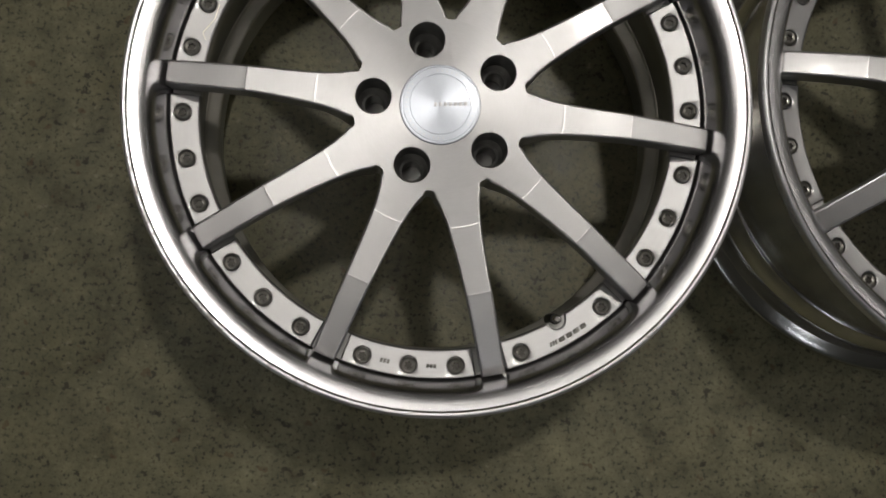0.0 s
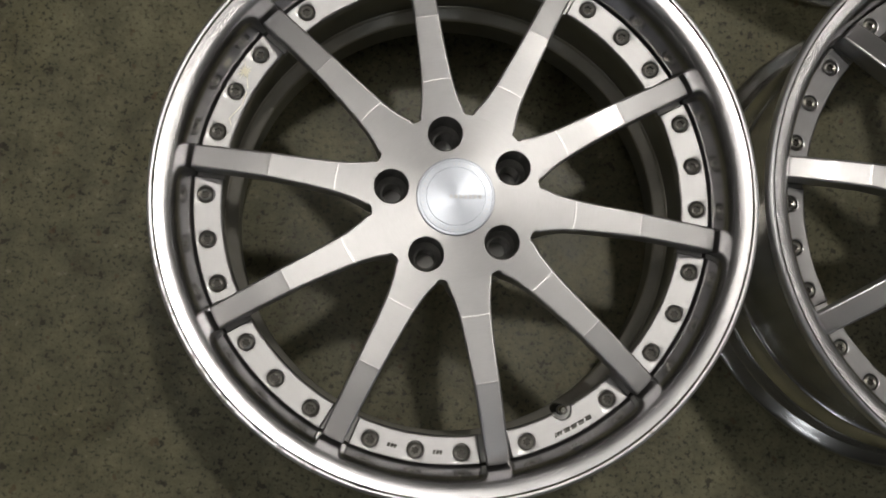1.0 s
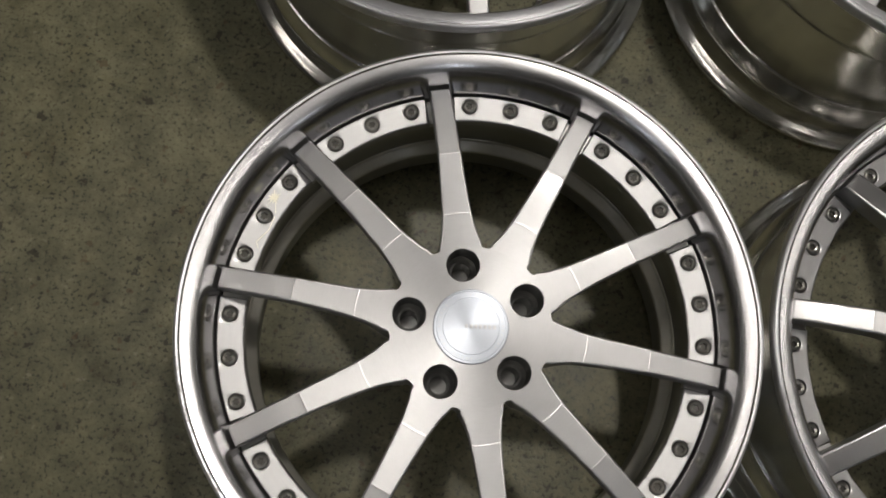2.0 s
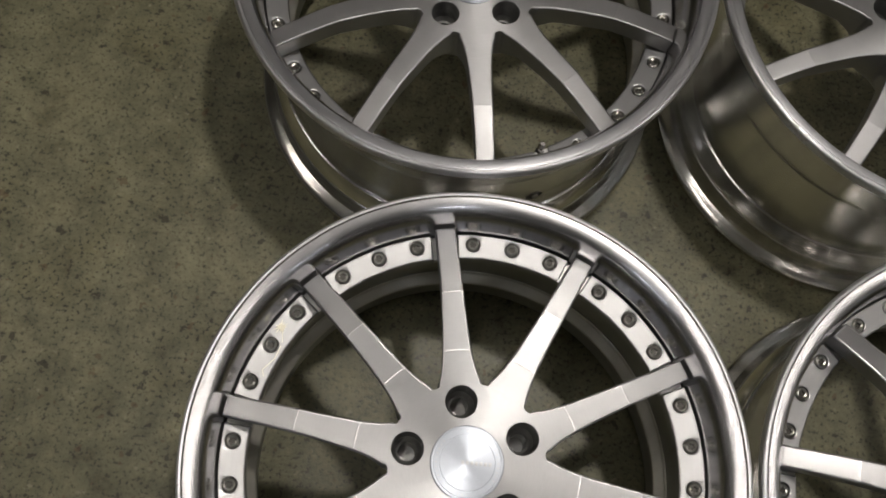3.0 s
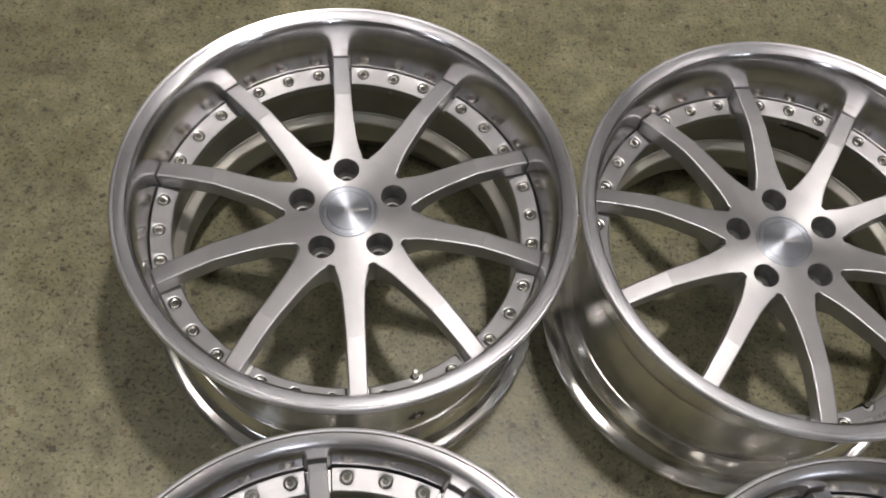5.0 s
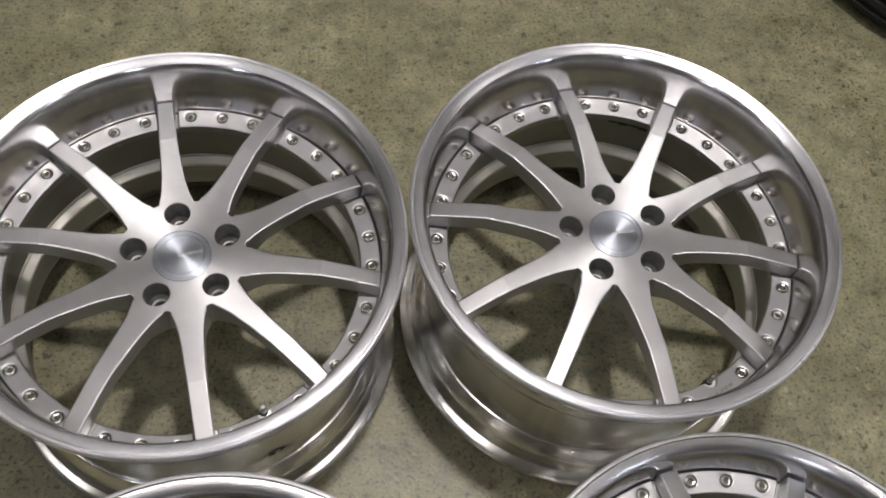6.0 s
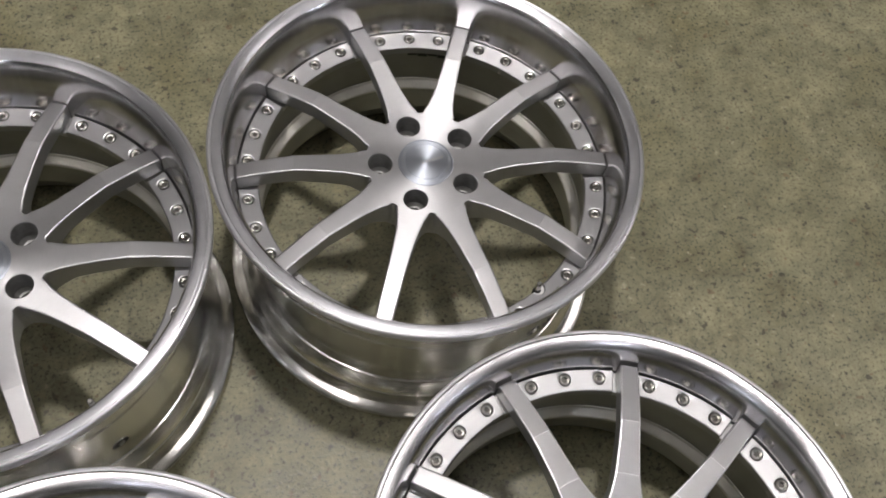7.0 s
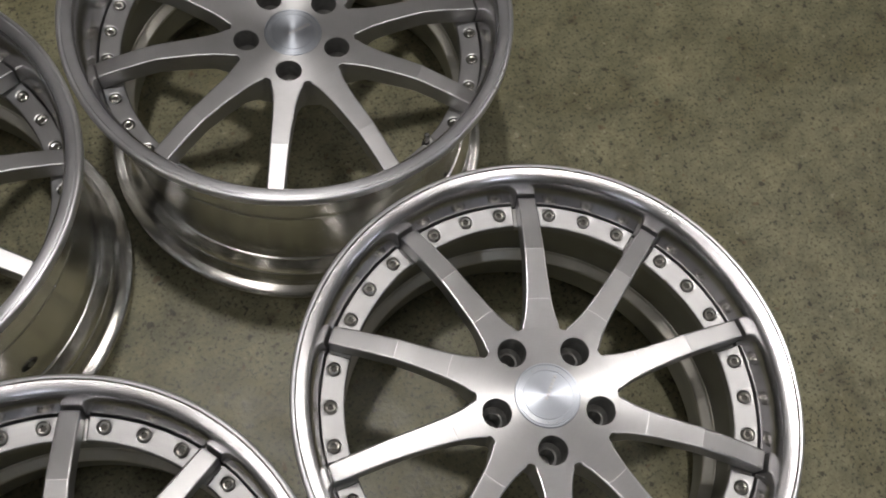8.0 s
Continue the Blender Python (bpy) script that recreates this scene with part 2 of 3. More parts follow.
# ---- wheel, in metres; z is 0 at the flange face that carries the bolts ----
S18 = math.sin(radians(18))
R_ROOT, RHO = 0.0735, 0.0045
R_DISC, R_PAD_IN, R_BOLT = 0.2310, 0.2062, 0.2204
R_LUG, LUG = 0.0565, 0.0148
WIDTH = [(0.078, 0.0196), (0.086, 0.0168), (0.097, 0.0146), (0.11, 0.0131), (0.13, 0.0119), (0.155, 0.0109), (0.19, 0.0103), (0.231, 0.0098)]
CROWN = [(0.105 + 0.057 * t, 0.0300 + 0.0058 * t - 0.0017 * t * t) for t in (0.0, 0.1, 0.2, 0.3, 0.4, 0.5, 0.6, 0.7, 0.8, 0.9, 1.0)]
TOP = [(0.030, 0.0254), (0.048, 0.0262), (0.075, 0.0276)] + CROWN + \
      [(0.166, 0.0334), (0.175, 0.0322), (0.185, 0.0306), (0.195, 0.0287), (0.205, 0.0265), (0.218, 0.0236), (0.232, 0.0200)]
DEEP = [(0.0735, 0.042), (0.10, 0.030), (0.16, 0.026), (0.232, 0.026)]


def top_z(r, crest=0.00015):
    """Height of the machined face, with its ridges slightly rounded."""
    bead = sum(math.exp(-((r - c) / 0.0008) ** 2) for c in (0.105, 0.162))
    return sum(lerp_table(TOP, r + d) for d in (-0.0009, -0.00045, 0.0, 0.00045, 0.0009)) / 5 + crest * bead


def half_angle(r):
    if r <= R_ROOT:
        return radians(18)
    if r < R_ROOT + RHO:
        hw = math.sqrt(max(RHO ** 2 - (R_ROOT + RHO - r) ** 2, 0))
    else:
        hw = r * S18 - lerp_table(WIDTH, r)
    return radians(18) - math.asin(hw / r)


def spoke_mesh(crest, face, edge):
    bm = bmesh.new()
    rs = [0.0735, 0.07375, 0.0742, 0.0749, 0.0758, 0.0768, 0.078, 0.080, 0.083, 0.0865, 0.090, 0.095, 0.10,
          0.1030, 0.1038, 0.1042, 0.1046, 0.105, 0.1054, 0.1058, 0.1062, 0.107, 0.112, 0.12, 0.13, 0.14, 0.15, 0.1600, 0.1608, 0.1612, 0.1616, 0.162, 0.1624, 0.1628, 0.1632, 0.164, 0.167, 0.172, 0.18, 0.188, 0.195, 0.203, 0.211, 0.22, 0.2288, 0.2305, 0.2312]
    fr = [-1, -0.66, -0.33, 0, 0.33, 0.66, 1]
    rows = []
    for r in rs:
        h, z, d = half_angle(r), top_z(r, crest), lerp_table(DEEP, r)
        bev = 0.0019 / r
        if r > 0.230:
            z -= (r - 0.230) * 0.9
        t = min(max((r - 0.074) / 0.024, 0.0), 1.0)
        hb = h * (1.0 - 0.14 * t * t * (3 - 2 * t))
        near = h - (h - hb) * 0.03

        def v(a, zz):
            return bm.verts.new((r * math.cos(a), r * math.sin(a), zz))
        half = [(hb, z - d), (near, z - 0.0022), (h, z - 0.0014), (h - bev * 0.10, z - 0.0008), (h - bev * 0.42, z - 0.00025), (h - bev, z), (h - bev - 0.0004 / r, z)]
        inner = h - bev - 0.0004 / r
        row = [v(-a, zz) for a, zz in half] + [v(f * inner, z) for f in fr[1:-1]] + [v(a, zz) for a, zz in reversed(half)]
        rows.append(row)
    for a, b, r in zip(rows, rows[1:], rs):
        for k in range(len(a) - 1):
            f = bm.faces.new((a[k], b[k], b[k + 1], a[k + 1]))
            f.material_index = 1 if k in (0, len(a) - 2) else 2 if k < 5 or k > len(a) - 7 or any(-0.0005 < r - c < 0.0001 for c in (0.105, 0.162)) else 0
        bm.faces.new((a[-1], b[-1], b[0], a[0])).material_index = 1
    bm.faces.new(rows[-1]).material_index = 1
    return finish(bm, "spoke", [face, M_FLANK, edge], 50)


def sector(bm, hole):
    """One 36 degree piece of the hub's face, with or without a bolt hole, standing on the x axis."""
    r0, r1, h = 0.0335, R_ROOT, radians(18)
    n = 15
    if not hole:
        grid = [[bm.verts.new((r * math.cos(a), r * math.sin(a), top_z(r))) for a in np.linspace(-h, h, n)]
                for r in (r0, 0.04, 0.046, 0.047, 0.048, 0.049, 0.05, 0.058, 0.066, r1)]
        for a, b in zip(grid, grid[1:]):
            for k in range(n - 1):
                bm.faces.new((a[k], b[k], b[k + 1], a[k + 1]))
        return
    loop = [(r1, a) for a in np.linspace(-h, h, 15)[:-1]] + [(r, h) for r in np.linspace(r1, r0, 15)[:-1]] \
        + [(r0, a) for a in np.linspace(h, -h, 15)[:-1]] + [(r, -h) for r in np.linspace(r0, r1, 15)[:-1]]
    outer = [Vector((r * math.cos(a), r * math.sin(a), 0)) for r, a in loop]
    c = Vector((R_LUG, 0, 0))
    rings = []
    circ = []
    for p in outer:
        q = (p - c).normalized()
        circ.append(q)
    for t in (1.0, 0.66, 0.33, 0.0):
        ring = []
        for p, q in zip(outer, circ):
            w = (c + q * (LUG + 0.0007)).lerp(p, t)
            ring.append(bm.verts.new((w.x, w.y, top_z(w.xy.length))))
        rings.append(ring)
    zc = top_z(R_LUG)
    for rad, z in ((LUG + 0.0004, None), (LUG, zc - 0.0016), (LUG - 0.0006, zc - 0.028), (0.0105, zc - 0.033), (0.0085, zc - 0.034), (0.0082, zc - 0.060)):
        ring = []
        for q in circ:
            w = c + q * rad
            ring.append(bm.verts.new((w.x, w.y, (top_z(w.xy.length) - 0.0004) if z is None else z)))
        rings.append(ring)
    m = len(outer)
    for i, (a, b) in enumerate(zip(rings, rings[1:])):
        for k in range(m):
            bm.faces.new((a[k], a[(k + 1) % m], b[(k + 1) % m], b[k])).material_index = 2 if i >= 5 else 0


def hub_mesh(face):
    bm = bmesh.new()
    for k in range(10):
        piece = bmesh.new()
        sector(piece, k % 2 == 0)
        bmesh.ops.rotate(piece, verts=piece.verts, cent=(0, 0, 0), matrix=Matrix.Rotation(radians(36 * k), 3, "Z"))
        me = bpy.data.meshes.new("piece")
        piece.to_mesh(me)
        piece.free()
        bm.from_mesh(me)
        bpy.data.meshes.remove(me)
    bmesh.ops.remove_doubles(bm, verts=bm.verts, dist=0.00002)
    # fluted body under the face and the bore below the cap
    n = 120
    rings = []
    for z, s in ((top_z(R_ROOT) - 0.0005, 1.0), (0.0, 0.985), (-0.036, 0.97), (-0.038, 0.9), (-0.038, 0.45)):
        ring = []
        for k in range(n):
            a = 2 * math.pi * k / n
            flute = 0.0028 * math.cos(10 * a) if s > 0.5 else 0
            r = (R_ROOT - 0.0035 + flute) * s
            ring.append(bm.verts.new((r * math.cos(a), r * math.sin(a), z)))
        rings.append(ring)
    for a, b in zip(rings, rings[1:]):
        for k in range(n):
            bm.faces.new((a[k], b[k], b[(k + 1) % n], a[(k + 1) % n])).material_index = 1
    bore = []
    for r, z in ((0.0335, top_z(0.0335)), (0.033, top_z(0.0335) - 0.006), (0.032, -0.038)):
        bore.append([bm.verts.new((r * math.cos(2 * math.pi * k / 60), r * math.sin(2 * math.pi * k / 60), z)) for k in range(60)])
    for a, b in zip(bore, bore[1:]):
        for k in range(60):
            bm.faces.new((a[k], a[(k + 1) % 60], b[(k + 1) % 60], b[k])).material_index = 1
    bmesh.ops.recalc_face_normals(bm, faces=bm.faces)
    return finish(bm, "hub", [face, M_FLANK, M_HOLE], 16)


BOLT_D = radians(10.505)
CBORE = 0.0071
PAD_TILT = 8.5
LEAN = math.tan(radians(PAD_TILT))


def pad_mesh(valve=False):
    """Flange piece between two spokes; its middle lies on the x axis."""
    bm = bmesh.new()
    lim = radians(18) - 0.0128 / 0.219
    cell = 0.0100 / R_BOLT
    bolts = [-BOLT_D, BOLT_D] if valve else [-BOLT_D, 0.0, BOLT_D]
    va, vr = 0.0, 0.0085

    def r_in(a):
        r = R_PAD_IN
        if valve:
            d = abs(a - va) * 0.209
            if d < vr:
                r = max(r, 0.2065 + math.sqrt(vr ** 2 - d ** 2))
        return r

    def strip(a0, a1, n):
        cols = []
        stations = list(np.linspace(a0, a1, n + 1))
        if abs(a0 + lim) < 1e-9:
            stations.insert(1, a0 + 0.0013 / 0.219)
        if abs(a1 - lim) < 1e-9:
            stations.insert(-1, a1 - 0.0013 / 0.219)
        for a in stations:
            ri = r_in(a)
            dz = -0.0013 if abs(abs(a) - lim) < 1e-9 else 0.0
            rr = [(ri, -0.013), (ri, -0.0016), (ri + 0.0004, -0.0005), (ri + 0.0016, 0.0)] + \
                 [(ri + 0.0016 + (R_DISC - 0.0014 - ri - 0.0016) * t, 0.0) for t in (0.25, 0.5, 0.75)] + \
                 [(R_DISC - 0.0014, 0.0), (R_DISC - 0.0004, -0.0005), (R_DISC, -0.0014), (R_DISC, -0.013)]
            cols.append([bm.verts.new((r * math.cos(a), r * math.sin(a), min(z, max(z + dz, -0.013)))) for r, z in rr])
        for p, q in zip(cols, cols[1:]):
            for k in range(len(p) - 1):
                bm.faces.new((p[k], p[k + 1], q[k + 1], q[k]))
        return cols

    def bolt_cell(ab):
        n = 6
        aa = np.linspace(ab - cell, ab + cell, n + 1)
        ri, ro = R_PAD_IN + 0.0016, R_DISC - 0.0014
        rr = np.linspace(ri, ro, n + 1)
        loop = [(ri, a) for a in aa[:-1]] + [(r, aa[-1]) for r in rr[:-1]] + [(ro, a) for a in aa[::-1][:-1]] + [(r, aa[0]) for r in rr[::-1][:-1]]
        outer = [Vector((r * math.cos(a), r * math.sin(a), 0)) for r, a in loop]
        c = Vector((R_BOLT * math.cos(ab), R_BOLT * math.sin(ab), 0))
        rings = [[bm.verts.new(p) for p in outer]]
        for rad, z in ((CBORE + 0.0014, 0.0), (CBORE + 0.0005, -0.0003), (CBORE, -0.0009), (CBORE - 0.0002, -0.0052)):
            rings.append([bm.verts.new(c + (p - c).normalized() * rad + Vector((0, 0, z))) for p in outer])
        m = len(outer)
        for i, (a, b) in enumerate(zip(rings, rings[1:])):
            for k in range(m):
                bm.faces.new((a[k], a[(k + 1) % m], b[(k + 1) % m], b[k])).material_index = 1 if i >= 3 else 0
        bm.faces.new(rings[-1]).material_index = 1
        # the rims of the cell
        for edge, sgn in ((R_PAD_IN, 1), (R_DISC, -1)):
            rz = [(edge, -0.013), (edge, -0.0016), (edge + sgn * 0.0004, -0.0005), (edge + sgn * 0.0015, 0.0)]
            cols = [[bm.verts.new((r * math.cos(a), r * math.sin(a), z)) for r, z in rz] for a in aa]
            for p, q in zip(cols, cols[1:]):
                for k in range(3):
                    bm.faces.new((p[k], p[k + 1], q[k + 1], q[k]) if sgn > 0 else (p[k], q[k], q[k + 1], p[k + 1]))
    cur = -lim
    for ab in bolts:
        strip(cur, ab - cell, 24 if valve and ab > 0 else 3)
        bolt_cell(ab)
        cur = ab + cell
    strip(cur, lim, 3)
    # end faces and the underside
    for a in (-lim, lim):
        q = [bm.verts.new((r * math.cos(a), r * math.sin(a), z)) for r, z in
             ((R_PAD_IN, -0.013), (R_PAD_IN, -0.0029), (R_PAD_IN + 0.0016, -0.0013), (R_DISC - 0.0014, -0.0013), (R_DISC, -0.0027), (R_DISC, -0.013))]
        bm.faces.new(q)
    low = [[bm.verts.new((r * math.cos(a), r * math.sin(a), -0.013)) for r in (r_in(a), R_DISC)] for a in np.linspace(-lim, lim, 25)]
    for p, q in zip(low, low[1:]):
        bm.faces.new((p[0], q[0], q[1], p[1]))
    for v in bm.verts:
        if v.co.z > -0.006:
            v.co.z += LEAN * (v.co.xy.length - R_BOLT)
    bmesh.ops.remove_doubles(bm, verts=bm.verts, dist=0.00003)
    bmesh.ops.recalc_face_normals(bm, faces=bm.faces)
    bm.normal_update()
    for f in bm.faces:
        if f.normal.z < -0.6 and f.calc_center_median().z > -0.0065:
            f.normal_flip()
    return finish(bm, "flange_pad", [M_PAD, M_SEAT], 18)


def flange_ring_mesh():
    """The continuous flange under the raised pads."""
    bm = bmesh.new()
    revolve(bm, [(0.2064, -0.0128), (0.2064, -0.0068), (0.2072, -0.0060), (0.2300, -0.0060), (0.2308, -0.0068), (0.2308, -0.0128)], 144)
    bmesh.ops.recalc_face_normals(bm, faces=bm.faces)
    return finish(bm, "flange_ring", M_FLANK, 30)


def bolt_mesh(steel):
    bm = bmesh.new()
    n = 24
    prof = [(0.0068, -0.0050), (0.0068, -0.0024), (0.0066, -0.0016), (0.0061, -0.0009), (0.0054, -0.0004), (0.0046, -0.0001), (0.0042, -0.0002), (0.0040, -0.0006)]
    rings = revolve(bm, prof, n, closed=False)
    # six-lobed socket
    last = rings[-1]
    star = [[bm.verts.new((r * math.cos(2 * math.pi * k / n), r * math.sin(2 * math.pi * k / n), z))
             for k in range(n) for r in [0.0030 + 0.0006 * math.cos(6 * 2 * math.pi * k / n)]] for z in (-0.0010, -0.0032)]
    for a, b in ((last, star[0]), (star[0], star[1])):
        for k in range(n):
            f = bm.faces.new((a[k], a[(k + 1) % n], b[(k + 1) % n], b[k]))
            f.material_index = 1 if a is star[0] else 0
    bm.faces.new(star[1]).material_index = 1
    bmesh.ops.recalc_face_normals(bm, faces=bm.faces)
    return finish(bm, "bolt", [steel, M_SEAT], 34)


def cap_mesh():
    bm = bmesh.new()
    z = top_z(0.034)
    prof = [(0.0334, z - 0.004), (0.0343, z + 0.0004), (0.0341, z + 0.0012), (0.0334, z + 0.0016), (0.0322, z + 0.0016), (0.0320, z + 0.0010), (0.0314, z + 0.0010), (0.0312, z + 0.0015),
            (0.0262, z + 0.0016), (0.0260, z + 0.0012), (0.0255, z + 0.0012), (0.0253, z + 0.0018), (0.018, z + 0.0018), (0.010, z + 0.0018), (0.0006, z + 0.0018)]
    rings = revolve(bm, prof, 72, closed=False)
    bm.faces.new(rings[-1])
    bmesh.ops.recalc_face_normals(bm, faces=bm.faces)
    return finish(bm, "centre_cap", M_CAP, 7)


def bar_mesh(name, length, wide, tall, slant=0.0, material=None):
    bm = bmesh.new()
    bev = min(wide, length) * 0.18
    lo = [(-length / 2, -wide / 2), (length / 2, -wide / 2), (length / 2, wide / 2), (-length / 2, wide / 2)]
    rows = []
    for s, z in ((0, -0.0004), (0, tall * 0.6), (bev, tall)):
        rows.append([bm.verts.new((x - math.copysign(s, x) + slant * y, y - math.copysign(s, y), z)) for x, y in lo])
    for a, b in zip(rows, rows[1:]):
        for k in range(4):
            bm.faces.new((a[k], a[(k + 1) % 4], b[(k + 1) % 4], b[k]))
    bm.faces.new(rows[-1])
    return finish(bm, name, material or M_MARK, 30)


def valve_meshes():
    bm = bmesh.new()
    revolve(bm, [(0.0050, -0.030), (0.0050, -0.002), (0.0047, 0.0), (0.0044, 0.0006), (0.0042, 0.001), (0.0042, 0.003), (0.0002, 0.003)], 20, closed=False)
    stem = finish(bm, "valve_stem", M_WEIGHT, 40)
    bm = bmesh.new()
    n = 24
    rings = []
    for r, z in ((0.0034, 0.0), (0.0034, 0.0150), (0.0031, 0.0163), (0.0025, 0.0168), (0.0023, 0.0165)):
        rings.append([bm.verts.new(((r + (0.00025 if k % 2 and z < 0.0155 else 0)) * math.cos(2 * math.pi * k / n),
                                    (r + (0.00025 if k % 2 and z < 0.0155 else 0)) * math.sin(2 * math.pi * k / n), z)) for k in range(n)])
    for a, b in zip(rings, rings[1:]):
        for k in range(n):
            bm.faces.new((a[k], a[(k + 1) % n], b[(k + 1) % n], b[k]))
    bm.faces.new(rings[-1])
    cap = finish(bm, "valve_cap", M_CHROME, 40)
    return stem, cap


def lip_mesh(top, zb, deep, rim_mat):
    """Polished outer half: step, flange and outer wall. top: lip's height, zb: flange face's height, both above the ground."""
    g = top - zb
    if deep:
        face = [(0.2318, -0.0135), (0.2320, -0.002), (0.2323, g * 0.20), (0.2330, g * 0.42), (0.2346, g * 0.65), (0.2372, g - 0.0165), (0.2396, g - 0.0095), (0.2428, g - 0.0052),
                (0.2465, g - 0.0026), (0.2510, g - 0.0012), (0.2532, g - 0.0009)]
    else:
        face = [(0.2322, -0.0135), (0.2324, -0.002), (0.2330, g * 0.13), (0.2338, g * 0.30), (0.2348, g * 0.48), (0.2362, g * 0.63), (0.2382, g * 0.745), (0.2410, g - 0.0076),
                (0.2446, g - 0.0043), (0.2490, g - 0.0025), (0.2534, g - 0.0014)]
    d = 0.0014 if deep else 0.0024
    groove = [(0.2538, g - d), (0.2547, g - d), (0.2550, g - 0.0006)]
    edge = [(0.2566, g), (0.2583, g - 0.0008), (0.2594, g - 0.0026), (0.2597, g - 0.0055), (0.2596, g - 0.0092), (0.2588, g - 0.0120), (0.2562, g - 0.0138), (0.2500, g - 0.0155),
            (0.2448, g - 0.0190), (0.2425, g - 0.0240)]
    if deep:
        edge += [(0.2402, g - 0.034), (0.2382, g - 0.050), (0.2362, 0.012), (0.2348, -0.004), (0.2322, -0.0165), (0.2262, -0.022), (0.2232, -0.028), (0.2226, -0.036)]
    else:
        edge[-2:] = [(0.2466, g - 0.0190), (0.2447, g - 0.0240)]
        edge += [(0.2428, g - 0.030), (0.2395, g - 0.042), (0.2360, -0.004), (0.2322, -0.0165), (0.2262, -0.022), (0.2232, -0.028), (0.2226, -0.036)]
    wall = [(0.2240, 0.105 - zb), (0.2262, 0.0695 - zb), (0.2258, 0.0672 - zb)]
    inner = [(0.2240, 0.0672 - zb), (0.2213, 0.118 - zb), (0.2213, -0.0155), (0.2310, -0.0155)]
    prof = smooth_line(face, 3) + groove + smooth_line(edge, 3) + wall + inner
    bm = bmesh.new()
    n_wall = len(smooth_line(face, 3)) - 10
    n_line = len(smooth_line(face, 3))
    n_face = n_line + 3 + 18

    def zone(i):
        if i < n_wall:
            return 0
        if n_line - 1 <= i < n_line + 2:
            return 3
        return 2 if i < n_line else 4 if i < n_face else 1
    revolve(bm, prof, 160, mat_of=zone)
    bmesh.ops.recalc_face_normals(bm, faces=bm.faces)
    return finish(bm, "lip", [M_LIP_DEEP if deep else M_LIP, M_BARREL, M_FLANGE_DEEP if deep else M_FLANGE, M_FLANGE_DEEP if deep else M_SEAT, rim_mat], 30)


def barrel_mesh(zb):
    o = zb
    outer = [(0.2218, 0.0668 - o), (0.2268, 0.0665 - o), (0.2279, 0.0657 - o), (0.2280, 0.0648 - o), (0.2273, 0.0642 - o), (0.2275, 0.0632 - o), (0.2288, 0.0618 - o), (0.2345, 0.0512 - o), (0.2374, 0.0464 - o),
             (0.2378, 0.0452 - o), (0.2389, 0.0446 - o), (0.2394, 0.0425 - o), (0.2390, 0.0406 - o), (0.2379, 0.0396 - o), (0.2379, 0.0380 - o), (0.2390, 0.0330 - o), (0.2405, 0.0220 - o), (0.2425, 0.0170 - o), (0.2480, 0.0150 - o), (0.2545, 0.0138 - o), (0.2570, 0.0110 - o), (0.2576, 0.0072 - o), (0.2566, 0.0030 - o),
             (0.2540, 0.0006 - o), (0.2500, 0.0 - o), (0.2450, 0.0012 - o), (0.2395, 0.007 - o), (0.2360, 0.016 - o)]
    inside = [(0.2335, 0.034 - o), (0.2280, 0.045 - o), (0.2190, 0.0535 - o), (0.2140, 0.0590 - o), (0.2131, 0.0625 - o), (0.2128, 0.0840 - o), (0.2100, 0.0990 - o), (0.2082, 0.1080 - o),
              (0.2080, 0.1096 - o), (0.2086, 0.1108 - o), (0.2098, 0.1118 - o), (0.2176, 0.1163 - o), (0.2188, 0.1176 - o), (0.2192, 0.1196 - o), (0.2204, 0.1204 - o), (0.2210, 0.1195 - o), (0.2217, 0.0900 - o)]
    prof = outer + inside
    bm = bmesh.new()
    k = len(outer)
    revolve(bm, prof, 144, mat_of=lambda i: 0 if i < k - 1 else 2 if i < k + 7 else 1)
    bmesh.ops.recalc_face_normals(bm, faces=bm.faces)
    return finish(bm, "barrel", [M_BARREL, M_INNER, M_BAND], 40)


def upper_band_mesh(zb):
    """Inner wall between the flange and the barrel's shoulder."""
    bm = bmesh.new()
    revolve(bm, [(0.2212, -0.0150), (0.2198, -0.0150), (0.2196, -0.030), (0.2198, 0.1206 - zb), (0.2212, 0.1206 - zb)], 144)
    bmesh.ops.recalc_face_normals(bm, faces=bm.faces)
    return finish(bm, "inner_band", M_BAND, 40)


RING = flange_ring_mesh()
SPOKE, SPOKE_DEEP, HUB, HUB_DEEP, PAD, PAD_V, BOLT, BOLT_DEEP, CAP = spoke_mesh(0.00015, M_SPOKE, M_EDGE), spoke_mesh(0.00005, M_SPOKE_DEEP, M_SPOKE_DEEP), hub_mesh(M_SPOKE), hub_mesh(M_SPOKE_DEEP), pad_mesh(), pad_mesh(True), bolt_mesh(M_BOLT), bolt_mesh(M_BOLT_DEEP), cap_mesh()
STEM, VCAP = valve_meshes()


LETTER, STRIPE, MARK = bar_mesh("brand_bar", 0.0056, 0.0056, 0.0004, 0.15, M_BRAND), bar_mesh("brand_stripe", 0.0018, 0.0056, 0.0004, 0.3, M_BRAND), bar_mesh("cast_bar", 0.0022, 0.0042, 0.0003, 0.1, M_BRAND)
LINE = bar_mesh("cap_bar", 0.0028, 0.0034, 0.00035)


